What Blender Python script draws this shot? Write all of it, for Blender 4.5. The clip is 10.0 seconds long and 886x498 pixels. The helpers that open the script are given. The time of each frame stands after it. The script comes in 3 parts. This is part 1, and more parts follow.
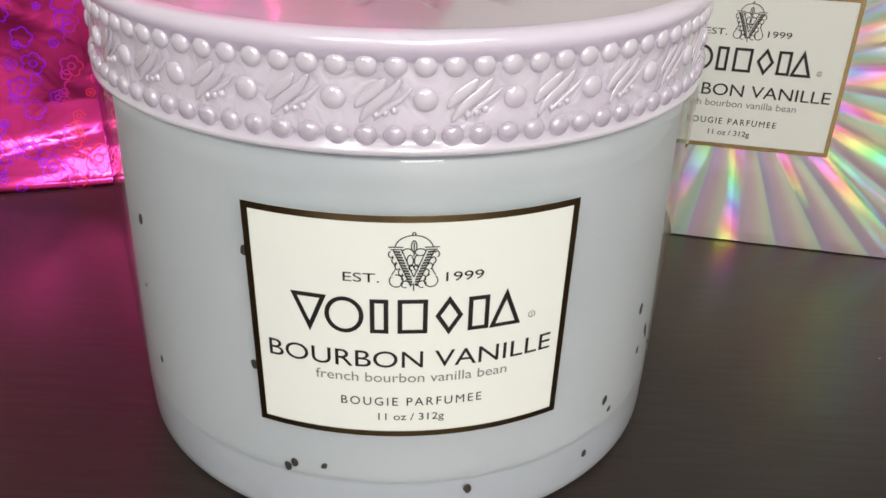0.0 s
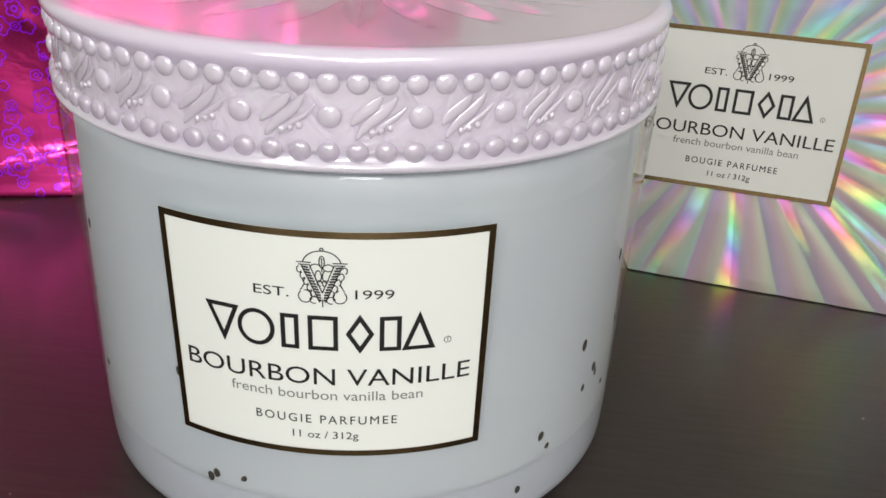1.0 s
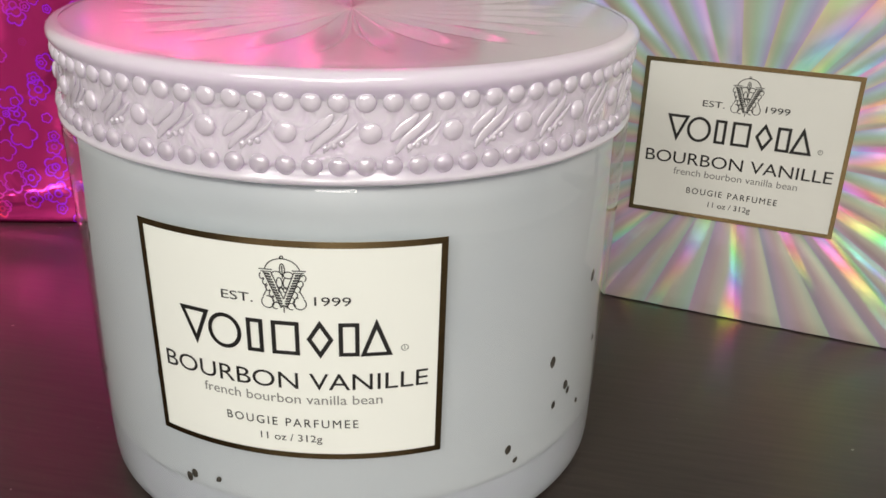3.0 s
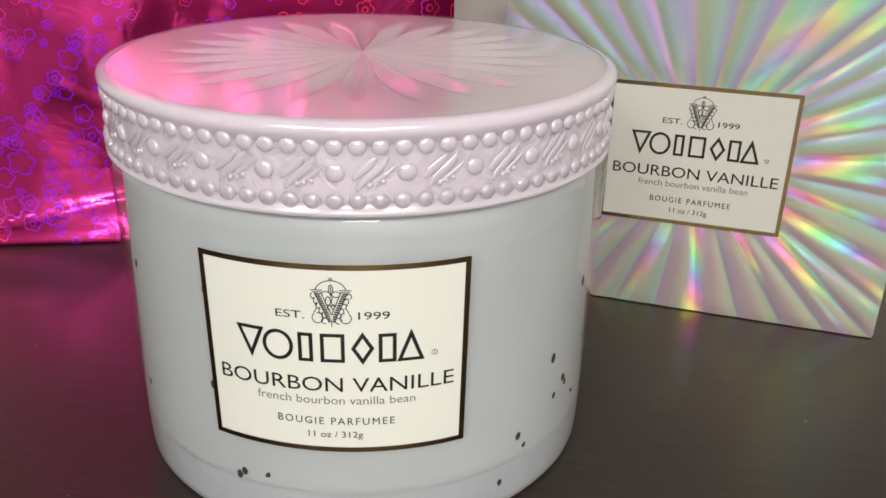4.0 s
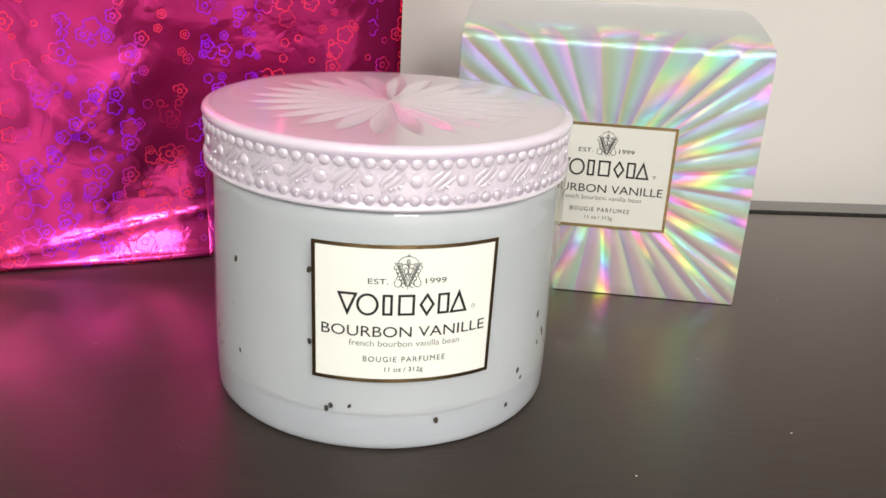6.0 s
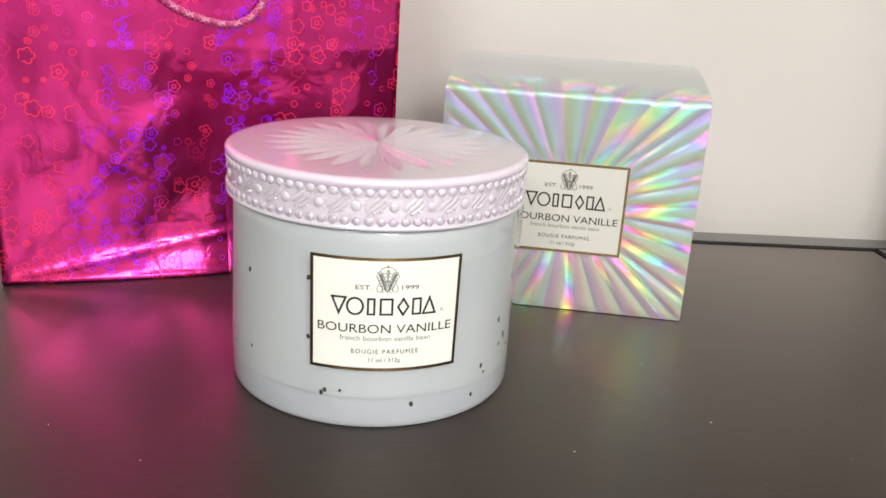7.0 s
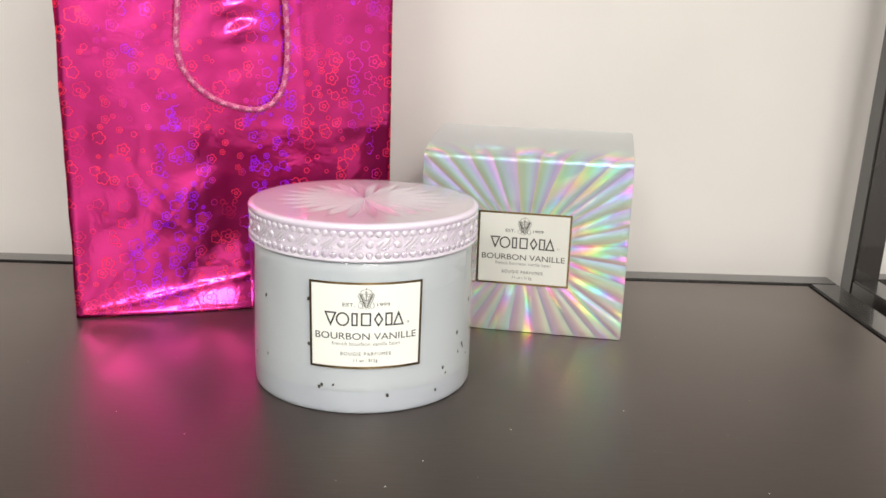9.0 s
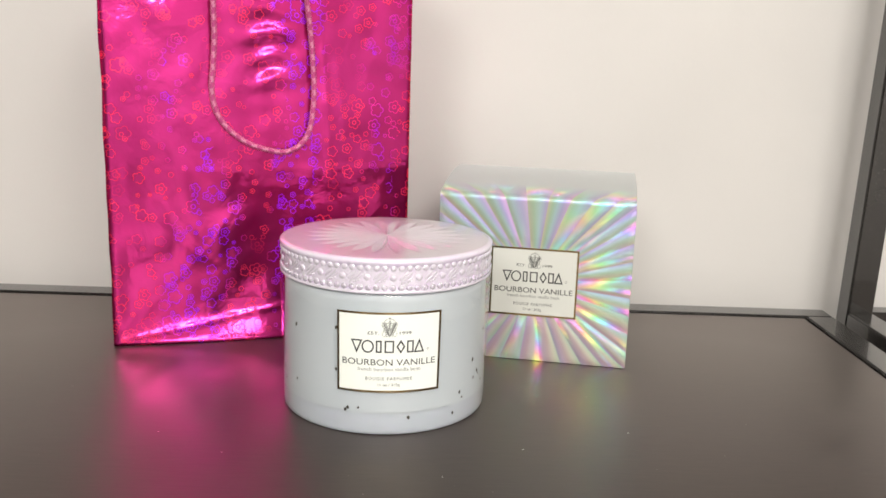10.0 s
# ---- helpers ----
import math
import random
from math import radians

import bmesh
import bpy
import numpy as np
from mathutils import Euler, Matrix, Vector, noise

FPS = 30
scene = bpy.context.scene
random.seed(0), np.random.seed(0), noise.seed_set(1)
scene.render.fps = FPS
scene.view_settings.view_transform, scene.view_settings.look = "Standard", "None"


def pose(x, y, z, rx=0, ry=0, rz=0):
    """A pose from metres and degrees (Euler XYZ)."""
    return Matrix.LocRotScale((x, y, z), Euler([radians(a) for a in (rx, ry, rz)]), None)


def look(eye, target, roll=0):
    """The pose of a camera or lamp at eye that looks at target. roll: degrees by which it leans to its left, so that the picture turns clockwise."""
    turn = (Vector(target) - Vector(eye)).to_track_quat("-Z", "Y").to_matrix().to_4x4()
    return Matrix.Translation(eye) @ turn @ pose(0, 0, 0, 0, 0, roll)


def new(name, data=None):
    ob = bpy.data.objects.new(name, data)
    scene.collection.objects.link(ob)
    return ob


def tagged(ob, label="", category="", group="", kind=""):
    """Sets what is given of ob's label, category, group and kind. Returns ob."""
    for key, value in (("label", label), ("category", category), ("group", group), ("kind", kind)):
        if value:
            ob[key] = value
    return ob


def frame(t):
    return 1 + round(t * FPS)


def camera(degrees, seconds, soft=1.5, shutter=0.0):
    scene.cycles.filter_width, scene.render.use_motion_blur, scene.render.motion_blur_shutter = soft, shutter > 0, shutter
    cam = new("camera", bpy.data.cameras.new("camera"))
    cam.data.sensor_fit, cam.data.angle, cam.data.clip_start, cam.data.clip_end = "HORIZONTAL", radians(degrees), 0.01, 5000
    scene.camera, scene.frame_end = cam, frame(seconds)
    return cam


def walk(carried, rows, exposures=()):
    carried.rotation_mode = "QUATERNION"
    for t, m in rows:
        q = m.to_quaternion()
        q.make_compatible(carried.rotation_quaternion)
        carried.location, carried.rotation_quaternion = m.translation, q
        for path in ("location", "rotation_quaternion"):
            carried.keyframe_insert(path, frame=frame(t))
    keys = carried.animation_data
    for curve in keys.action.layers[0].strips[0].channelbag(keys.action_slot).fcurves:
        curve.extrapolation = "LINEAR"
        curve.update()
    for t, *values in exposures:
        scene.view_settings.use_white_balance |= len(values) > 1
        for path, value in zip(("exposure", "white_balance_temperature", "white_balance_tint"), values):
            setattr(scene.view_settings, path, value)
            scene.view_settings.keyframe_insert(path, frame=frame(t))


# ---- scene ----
cam = camera(53.43, 10.0, soft=1.6)
# seconds, eye, then yaw to the left, pitch up and roll in degrees
ROWS = [
    (0, 0.0182, -0.1419, 0.1020, 4.17, -28.71, 1.84),
    (0.5, 0.0299, -0.1402, 0.1027, 7.02, -27.75, 2.62),
    (1, 0.0388, -0.1394, 0.1008, 9.82, -26.57, 2.80),
    (1.5, 0.0474, -0.1385, 0.0995, 12.65, -25.66, 2.94),
    (2, 0.0531, -0.1344, 0.1007, 14.91, -24.58, 2.65),
    (2.5, 0.0545, -0.1361, 0.1003, 15.72, -24.71, 2.48),
    (2.7, 0.0548, -0.1394, 0.0993, 15.52, -23.74, 2.24),
    (3.8, 0.0508, -0.1558, 0.1077, 11.20, -24.21, 1.33),
    (4, 0.0462, -0.1626, 0.1109, 10.37, -23.97, 1.35),
    (4.5, 0.0335, -0.1760, 0.1191, 7.36, -23.74, 1.76),
    (5, 0.0219, -0.1971, 0.1256, 3.15, -23.75, 2.46),
    (5.5, 0.0121, -0.2153, 0.1280, -0.03, -22.55, 2.57),
    (5.7, 0.0106, -0.2203, 0.1229, -1.06, -21.77, 2.88),
    (6.8, 0.0211, -0.2674, 0.1304, -0.29, -18.77, 3.95),
    (7, 0.0227, -0.2773, 0.1347, 0.04, -18.44, 3.53),
    (7.5, 0.0293, -0.2992, 0.1406, 0.66, -17.70, 3.03),
    (8, 0.0369, -0.3220, 0.1463, 1.42, -16.76, 2.70),
    (8.5, 0.0460, -0.3437, 0.1487, 2.13, -15.69, 2.27),
    (9, 0.0516, -0.3607, 0.1499, 2.86, -14.52, 1.84),
    (9.5, 0.0490, -0.3740, 0.1535, 3.44, -13.35, 1.81),
    (10, 0.0487, -0.3895, 0.1568, 3.39, -12.34, 1.84),
]


def eye_pose(x, y, z, yaw, pitch, roll):
    a, b = radians(yaw), radians(pitch)
    ahead = Vector((-math.sin(a) * math.cos(b), math.cos(a) * math.cos(b), math.sin(b)))
    return look((x, y, z), Vector((x, y, z)) + ahead, roll)


EXPOSURES = [(0.0, -0.38, 6450, 10), (1.2, -0.42, 6250, 10), (2.0, -0.40, 6300, 10), (2.7, -0.42, 6550, 10), (4.5, -0.38, 6700, 10), (5.5, -0.13, 6650, 10), (7.0, -0.02, 6500, 10), (10.0, 0.02, 6550, 10)]
walk(cam, [(row[0], eye_pose(*row[1:])) for row in ROWS], EXPOSURES)

# ---- world and light ----
world = bpy.data.worlds.new("world")
scene.world = world
world.use_nodes = True
world.node_tree.nodes["Background"].inputs["Color"].default_value = (0.8, 0.86, 1.0, 1)
world.node_tree.nodes["Background"].inputs["Strength"].default_value = 0.05


def area_lamp(name, eye, target, sx, sy, watts, colour):
    data = bpy.data.lights.new(name, "AREA")
    data.shape, data.size, data.size_y, data.energy, data.color = "RECTANGLE", sx, sy, watts, colour
    ob = new(name, data)
    ob.matrix_world = look(eye, target)
    return ob


WARM = (1.0, 0.975, 0.945)
# Added fill, turned to the unseen walls so the foil mirrors them bright.
wall_fill_lamp = area_lamp("wall_fill_lamp", (0.15, -0.80, 1.40), (1.90, -2.90, 0.10), 1.6, 0.2, 60, WARM)
wall_fill_lamp.data.spread = radians(110)
for x, y, z, watts in ((-0.40, -1.60, 1.10, 10.6), (0.42, -1.62, 0.80, 9.2), (0.93, -1.50, 1.40, 10.8)):
    area_lamp("ceiling_spot", (x, y, z), (0.0, 0.0, 0.05), 0.45, 0.45, watts, WARM)
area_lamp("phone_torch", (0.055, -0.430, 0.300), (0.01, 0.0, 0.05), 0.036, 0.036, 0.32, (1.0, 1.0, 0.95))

# ---- materials ----


class Nodes:
    """A node material under construction."""

    def __init__(self, name):
        self.mat = bpy.data.materials.new(name)
        self.mat.use_nodes = True
        self.tree = self.mat.node_tree
        self.tree.nodes.clear()
        self.out = self.tree.nodes.new("ShaderNodeOutputMaterial")

    def add(self, kind, inputs=None, **props):
        node = self.tree.nodes.new(kind)
        for key, value in props.items():
            setattr(node, key, value)
        for key, value in (inputs or {}).items():
            self.put(node.inputs[key], value)
        return node

    def put(self, socket, value):
        if isinstance(value, bpy.types.NodeSocket):
            self.tree.links.new(value, socket)
        else:
            socket.default_value = value

    def maths(self, op, a, b=0.0, c=0.0):
        node = self.add("ShaderNodeMath", {0: a, 1: b, 2: c}, operation=op)
        return node.outputs[0]

    def noise(self, coords, scale, detail=3.0, rough=0.5, distortion=0.0):
        return self.add("ShaderNodeTexNoise", {"Vector": coords, "Scale": scale, "Detail": detail, "Roughness": rough, "Distortion": distortion}).outputs["Fac"]

    def ramp(self, fac, lo, hi, a=0.0, b=1.0):
        return self.add("ShaderNodeMapRange", {"Value": fac, "From Min": lo, "From Max": hi, "To Min": a, "To Max": b}).outputs["Result"]

    def mix(self, fac, a, b):
        node = self.add("ShaderNodeMix", data_type="RGBA")
        self.put(node.inputs[0], fac)
        self.put(node.inputs[6], a)
        self.put(node.inputs[7], b)
        return node.outputs[2]

    def bump(self, height, strength, distance):
        return self.add("ShaderNodeBump", {"Height": height, "Strength": strength, "Distance": distance}).outputs["Normal"]

    def coords(self, which="Object"):
        return self.add("ShaderNodeTexCoord").outputs[which]

    def principled(self, **inputs):
        node = self.add("ShaderNodeBsdfPrincipled", {k.replace("_", " "): v for k, v in inputs.items()})
        return node.outputs[0]

    def done(self, shader):
        self.tree.links.new(shader, self.out.inputs["Surface"])
        return self.mat


def mat_paint(name, colour, rough, grain=900.0, bump=0.00004, vary=0.06, metallic=0.0, coat=0.0):
    n = Nodes(name)
    co = n.coords()
    blotch = n.noise(co, 9.0, 4.0)
    fine = n.noise(co, grain, 3.0)
    dark = tuple(c * (1 - vary * 2) for c in colour) + (1,)
    light = tuple(min(1, c * (1 + vary)) for c in colour) + (1,)
    return n.done(n.principled(Base_Color=n.mix(n.ramp(blotch, 0.3, 0.7), dark, light), Roughness=n.ramp(fine, 0.3, 0.7, rough * 0.85, rough * 1.15),
                               Metallic=metallic, Coat_Weight=coat, Normal=n.bump(fine, 0.35, bump)))


def mat_table():
    """Dark brown laminate, satin, with a faint stretched grain, smudges and dust."""
    n = Nodes("dark_laminate")
    co = n.coords()
    grain_map = n.add("ShaderNodeMapping", {"Vector": co, "Scale": (60.0, 900.0, 60.0)}).outputs[0]
    grain = n.noise(grain_map, 1.0, 4.0, 0.6)
    fine = n.noise(co, 1500.0, 2.0)
    smudge = n.noise(co, 22.0, 5.0, 0.6, 0.4)
    dust = n.ramp(n.noise(co, 420.0, 1.0), 0.80, 0.83)
    colour = n.mix(n.ramp(grain, 0.3, 0.7), (0.0195, 0.0142, 0.012, 1), (0.033, 0.0243, 0.0204, 1))
    colour = n.mix(n.maths("MULTIPLY", dust, 0.35), colour, (0.4, 0.39, 0.36, 1))
    height = n.maths("ADD", n.maths("MULTIPLY", grain, 0.6), n.maths("MULTIPLY", fine, 0.4))
    normal = n.bump(height, 0.34, 0.00006)
    body = n.add("ShaderNodeBsdfDiffuse", {"Color": colour, "Normal": normal}).outputs[0]
    gloss = n.add("ShaderNodeBsdfGlossy", {"Color": (1.0, 0.93, 0.89, 1), "Roughness": n.ramp(smudge, 0.3, 0.75, 0.37, 0.49), "Normal": normal}).outputs[0]
    facing = n.add("ShaderNodeLayerWeight", {"Blend": 0.5}).outputs["Facing"]
    fresnel = n.maths("MINIMUM", n.maths("ADD", 0.032, n.maths("MULTIPLY", 1.2, n.maths("POWER", facing, 4.5))), 0.29)
    return n.done(n.add("ShaderNodeMixShader", {0: fresnel, 1: body, 2: gloss}).outputs[0])


def mat_wax():
    n = Nodes("pale_wax")
    co = n.coords()
    cloud = n.noise(co, 40.0, 3.0)
    colour = n.mix(n.ramp(cloud, 0.3, 0.7), (0.56, 0.61, 0.64, 1), (0.60, 0.648, 0.672, 1))
    return n.done(n.principled(Base_Color=colour, Roughness=0.45, Subsurface_Weight=0.5, Subsurface_Radius=(1.0, 1.0, 1.0), Subsurface_Scale=0.004))


def mat_milk_glass(name, colour, rough=0.12, coat=0.4, depth=0.003, specular=0.5, ripple=0.0):
    n = Nodes(name)
    co = n.coords()
    wave = n.maths("ADD", n.noise(co, 55.0, 2.0), n.maths("MULTIPLY", n.noise(co, 420.0, 2.0), 0.30))
    dark = tuple(c * 0.95 for c in colour) + (1,)
    tone = n.mix(n.ramp(wave, 0.3, 0.7), dark, colour + (1,))
    normal = n.bump(n.noise(co, 230.0, 2.0, 0.5, 1.2), 1.0, ripple) if ripple else n.bump(wave, 0.10, 0.0006)
    return n.done(n.principled(Base_Color=tone, Roughness=rough, Subsurface_Weight=0.85, Subsurface_Radius=(1.0, 0.9, 1.0), Subsurface_Scale=depth, Coat_Weight=coat,
                               Specular_IOR_Level=specular, Coat_Roughness=0.04, Normal=normal))


def mat_clear_glass(name, tint=(1, 1, 1, 1), rough=0.04, wavy=0.08, grazing=0.96):
    """A thin clear wall: what is behind shows straight through, and the surface mirrors by its Fresnel gloss."""
    n = Nodes(name)
    wave = n.noise(n.coords(), 70.0, 2.0)
    normal = n.bump(wave, wavy, 0.0006)
    clear = n.add("ShaderNodeBsdfTransparent", {"Color": tint}).outputs[0]
    gloss = n.add("ShaderNodeBsdfGlossy", {"Color": (1, 1, 1, 1), "Roughness": rough, "Normal": normal}).outputs[0]
    facing = n.add("ShaderNodeLayerWeight", {"Blend": 0.5, "Normal": normal}).outputs["Facing"]
    fresnel = n.maths("ADD", 0.04, n.maths("MULTIPLY", grazing, n.maths("POWER", facing, 5.0)))
    return n.done(n.add("ShaderNodeMixShader", {0: fresnel, 1: clear, 2: gloss}).outputs[0])


def mat_foil():
    """Magenta metal foil, creased, with an embossed hologram of flower outlines and rings."""
    n = Nodes("magenta_hologram_foil")
    co = n.coords()
    flat = n.add("ShaderNodeSeparateXYZ", {0: co})
    column = n.add("ShaderNodeMapping", {"Vector": co, "Scale": (34.0, 1.0, 9.0)}).outputs[0]
    rows = n.maths("MULTIPLY", n.maths("COSINE", n.maths("MULTIPLY", n.maths("SUBTRACT", flat.outputs[0], 0.100), 108.0)), 0.10)
    violet = n.ramp(n.maths("ADD", n.noise(column, 1.0, 2.0), rows), 0.49, 0.57)
    lines = []
    for cell, radius, wobble, width, seed in ((0.0112, 0.20, 0.20, 0.033, 0.0), (0.0070, 0.15, 0.12, 0.036, 3.7), (0.0092, 0.20, 0.17, 0.034, 8.3)):
        p = n.add("ShaderNodeCombineXYZ", {0: n.maths("DIVIDE", flat.outputs[0], cell), 1: n.maths("DIVIDE", flat.outputs[2], cell), 2: seed}).outputs[0]
        vor = n.add("ShaderNodeTexVoronoi", {"Vector": p, "Scale": 1.0, "Randomness": 0.85}, voronoi_dimensions="2D")
        local = n.add("ShaderNodeVectorMath", {0: p, 1: vor.outputs["Position"]}, operation="SUBTRACT").outputs[0]
        xyz = n.add("ShaderNodeSeparateXYZ", {0: local})
        r = n.maths("SQRT", n.maths("ADD", n.maths("MULTIPLY", xyz.outputs[0], xyz.outputs[0]), n.maths("MULTIPLY", xyz.outputs[1], xyz.outputs[1])))
        angle = n.maths("ARCTAN2", xyz.outputs[1], xyz.outputs[0])
        tint = n.add("ShaderNodeSeparateXYZ", {0: vor.outputs["Color"]})
        size = n.ramp(tint.outputs[0], 0.0, 1.0, radius * 0.7, radius * 1.25)
        petal = n.maths("ADD", 1.0, n.maths("MULTIPLY", n.maths("ABSOLUTE", n.maths("COSINE", n.maths("MULTIPLY", angle, 2.5))), wobble * 2))
        edge = n.maths("MULTIPLY", size, petal)
        ring = n.ramp(n.maths("ABSOLUTE", n.maths("SUBTRACT", r, edge)), width, width * 0.35)
        heart = n.ramp(n.maths("ABSOLUTE", n.maths("SUBTRACT", r, n.maths("MULTIPLY", size, 0.42))), width, width * 0.35)
        heart = n.maths("MULTIPLY", heart, n.ramp(tint.outputs[1], 0.45, 0.5))
        on = n.ramp(n.maths("ADD", tint.outputs[2], n.maths("MULTIPLY", violet, 0.25)), 0.50, 0.56)
        lines.append(n.maths("MULTIPLY", n.maths("MAXIMUM", ring, heart), on))
    mask = n.maths("MAXIMUM", n.maths("MAXIMUM", lines[0], lines[1]), lines[2])
    shown = n.ramp(n.noise(co, 30.0, 2.0), 0.36, 0.55, 0.15, 1.0)
    mask = n.maths("MULTIPLY", n.maths("MULTIPLY", mask, 0.85), n.maths("MAXIMUM", shown, violet))
    colour = n.mix(n.ramp(n.noise(co, 18.0, 3.0), 0.3, 0.7), (0.50, 0.024, 0.170, 1), (0.60, 0.036, 0.240, 1))
    film = n.mix(violet, (1.0, 0.03, 0.10, 1), (0.34, 0.0, 1.0, 1))
    wave = n.noise(co, 17.0, 2.0, 0.4, 0.5)
    crumple = n.noise(co, 75.0, 3.0, 0.55, 0.9)
    crease = n.ramp(n.maths("ABSOLUTE", n.maths("SUBTRACT", n.noise(co, 42.0, 2.0, 0.5, 0.6), 0.5)), 0.0, 0.10)
    height = n.maths("ADD", n.maths("MULTIPLY", wave, 1.3), n.maths("ADD", n.maths("MULTIPLY", crumple, 0.26), n.maths("MULTIPLY", crease, 0.035)))
    normal = n.bump(height, 0.34, 0.004)
    sharp = n.principled(Base_Color=colour, Metallic=1.0, Roughness=0.12, Coat_Weight=0.08, Coat_Roughness=0.06, Normal=normal)
    soft = n.principled(Base_Color=colour, Metallic=1.0, Roughness=0.50, Normal=normal)
    foil = n.add("ShaderNodeMixShader", {0: 0.27, 1: sharp, 2: soft}).outputs[0]
    holo = n.principled(Base_Color=film, Metallic=0.25, Roughness=0.35, Normal=normal)
    return n.done(n.add("ShaderNodeMixShader", {0: mask, 1: foil, 2: holo}).outputs[0])


def mat_pearl():
    """White pearl film: the rainbow of split light is painted across each pleat as the tint of a soft gloss, and there
    is one sharper gloss for each colour, each leaning further up.
    """
    n = Nodes("rainbow_pearl_film")
    co = n.coords()
    normal = n.add("ShaderNodeNewGeometry").outputs["Normal"]
    local = n.add("ShaderNodeSeparateXYZ", {0: n.add("ShaderNodeVectorMath", {0: co, 1: (-0.0499, 0.0, 0.0430)}, operation="SUBTRACT").outputs[0]})
    dx, dz = local.outputs[0], n.maths("ADD", local.outputs[2], n.maths("MAXIMUM", local.outputs[1], 0.0))
    sx, sz = n.maths("DIVIDE", n.maths("ABSOLUTE", dx), 0.0506), n.maths("DIVIDE", n.maths("ABSOLUTE", dz), 0.0440)
    rim = n.maths("MAXIMUM", n.maths("MAXIMUM", sx, sz), 0.02)
    beside = n.maths("GREATER_THAN", sx, sz)
    across = n.maths("ADD", n.maths("MULTIPLY", beside, n.maths("MULTIPLY", n.maths("DIVIDE", dz, n.maths("MULTIPLY", rim, 0.0440)), 4.5)),
                     n.maths("MULTIPLY", n.maths("SUBTRACT", 1.0, beside), n.maths("MULTIPLY", n.maths("DIVIDE", dx, n.maths("MULTIPLY", rim, 0.0506)), 4.5)))
    side = n.maths("MULTIPLY", n.maths("SIGN", n.maths("ADD", n.maths("MULTIPLY", beside, dx), n.maths("MULTIPLY", n.maths("SUBTRACT", 1.0, beside), dz))), n.maths("ADD", 3.0, n.maths("MULTIPLY", beside, 9.0)))
    depth = n.maths("MULTIPLY", local.outputs[1], 8.0)
    polar = n.add("ShaderNodeCombineXYZ", {0: across, 1: n.maths("ADD", n.maths("MULTIPLY", rim, 0.7), depth), 2: side}).outputs[0]
    drift = n.noise(co, 22.0, 1.0)
    streak = n.noise(polar, 0.55, 0.5)
    pleat = n.maths("FRACT", n.maths("ADD", across, 0.5))
    round_hue = n.maths("MULTIPLY", n.maths("SINE", n.maths("ARCTAN2", dz, dx)), 0.30)
    hue = n.maths("FRACT", n.maths("ADD", n.maths("ADD", n.maths("ADD", 0.57, round_hue), n.maths("MULTIPLY", pleat, 0.60)), n.maths("ADD", n.maths("MULTIPLY", streak, 0.60), n.maths("MULTIPLY", rim, 0.12))))
    pale = n.ramp(local.outputs[1], 0.003, 0.016, 1.0, 0.0)
    hue = n.maths("ADD", n.maths("MULTIPLY", hue, pale), n.maths("MULTIPLY", n.maths("SUBTRACT", 1.0, pale), 0.54))
    tint = n.add("ShaderNodeCombineColor", {0: hue, 1: n.maths("ADD", 0.22, n.maths("MULTIPLY", n.ramp(drift, 0.3, 0.7, 0.24, 0.54), pale)), 2: 0.265}, mode="HSV").outputs[0]
    base = n.principled(Base_Color=(0.248, 0.237, 0.225, 1), Roughness=0.4, Coat_Weight=0.4, Coat_Roughness=0.09)

    def leaning(step):
        shift = n.add("ShaderNodeCombineXYZ", {0: n.maths("MULTIPLY", step, 0.35), 1: n.maths("MULTIPLY", step, -0.5), 2: step}).outputs[0]
        turned = n.add("ShaderNodeVectorMath", {0: normal, 1: shift}, operation="ADD").outputs[0]
        return n.add("ShaderNodeVectorMath", {0: turned}, operation="NORMALIZE").outputs[0]

    film = n.add("ShaderNodeBsdfGlossy", {"Color": tint, "Roughness": 0.55}).outputs[0]
    shader = n.add("ShaderNodeAddShader", {0: base, 1: film}).outputs[0]
    lean = n.ramp(streak, 0.3, 0.7, -0.16, 0.16)
    lobes = (((1.0, 0.0, 0.12), -0.34), ((0.9, 0.65, 0.0), -0.20), ((0.0, 1.0, 0.15), -0.06), ((0.0, 0.55, 0.9), 0.08), ((0.35, 0.0, 0.95), 0.22))
    for colour, step in lobes:
        lobe = n.add("ShaderNodeBsdfGlossy", {"Color": tuple(0.020 * c for c in colour) + (1,), "Roughness": 0.26, "Normal": leaning(n.maths("ADD", lean, step))}).outputs[0]
        shader = n.add("ShaderNodeAddShader", {0: shader, 1: lobe}).outputs[0]
    # Vivid glints painted in place, towards the lower right and past the fold.
    flare = n.ramp(n.noise(n.add("ShaderNodeVectorMath", {0: polar, 1: (2.1, 8.8, 0.4)}, operation="ADD").outputs[0], 1.7, 0.5), 0.51, 0.62)
    vivid = n.maths("FRACT", n.maths("ADD", n.maths("MULTIPLY", streak, 2.0), n.maths("MULTIPLY", rim, 1.9)))
    strong = n.maths("MAXIMUM", n.ramp(n.maths("SUBTRACT", dx, dz), -0.04, 0.05, 0.0, 0.8), n.ramp(local.outputs[1], 0.0003, 0.002, 0.0, 0.55))
    spark = n.add("ShaderNodeCombineColor", {0: vivid, 1: 0.95, 2: n.maths("MULTIPLY", n.maths("MULTIPLY", flare, pale), strong)}, mode="HSV").outputs[0]
    lobe = n.add("ShaderNodeBsdfGlossy", {"Color": spark, "Roughness": 0.24, "Normal": leaning(0.10)}).outputs[0]
    return n.done(n.add("ShaderNodeAddShader", {0: shader, 1: lobe}).outputs[0])


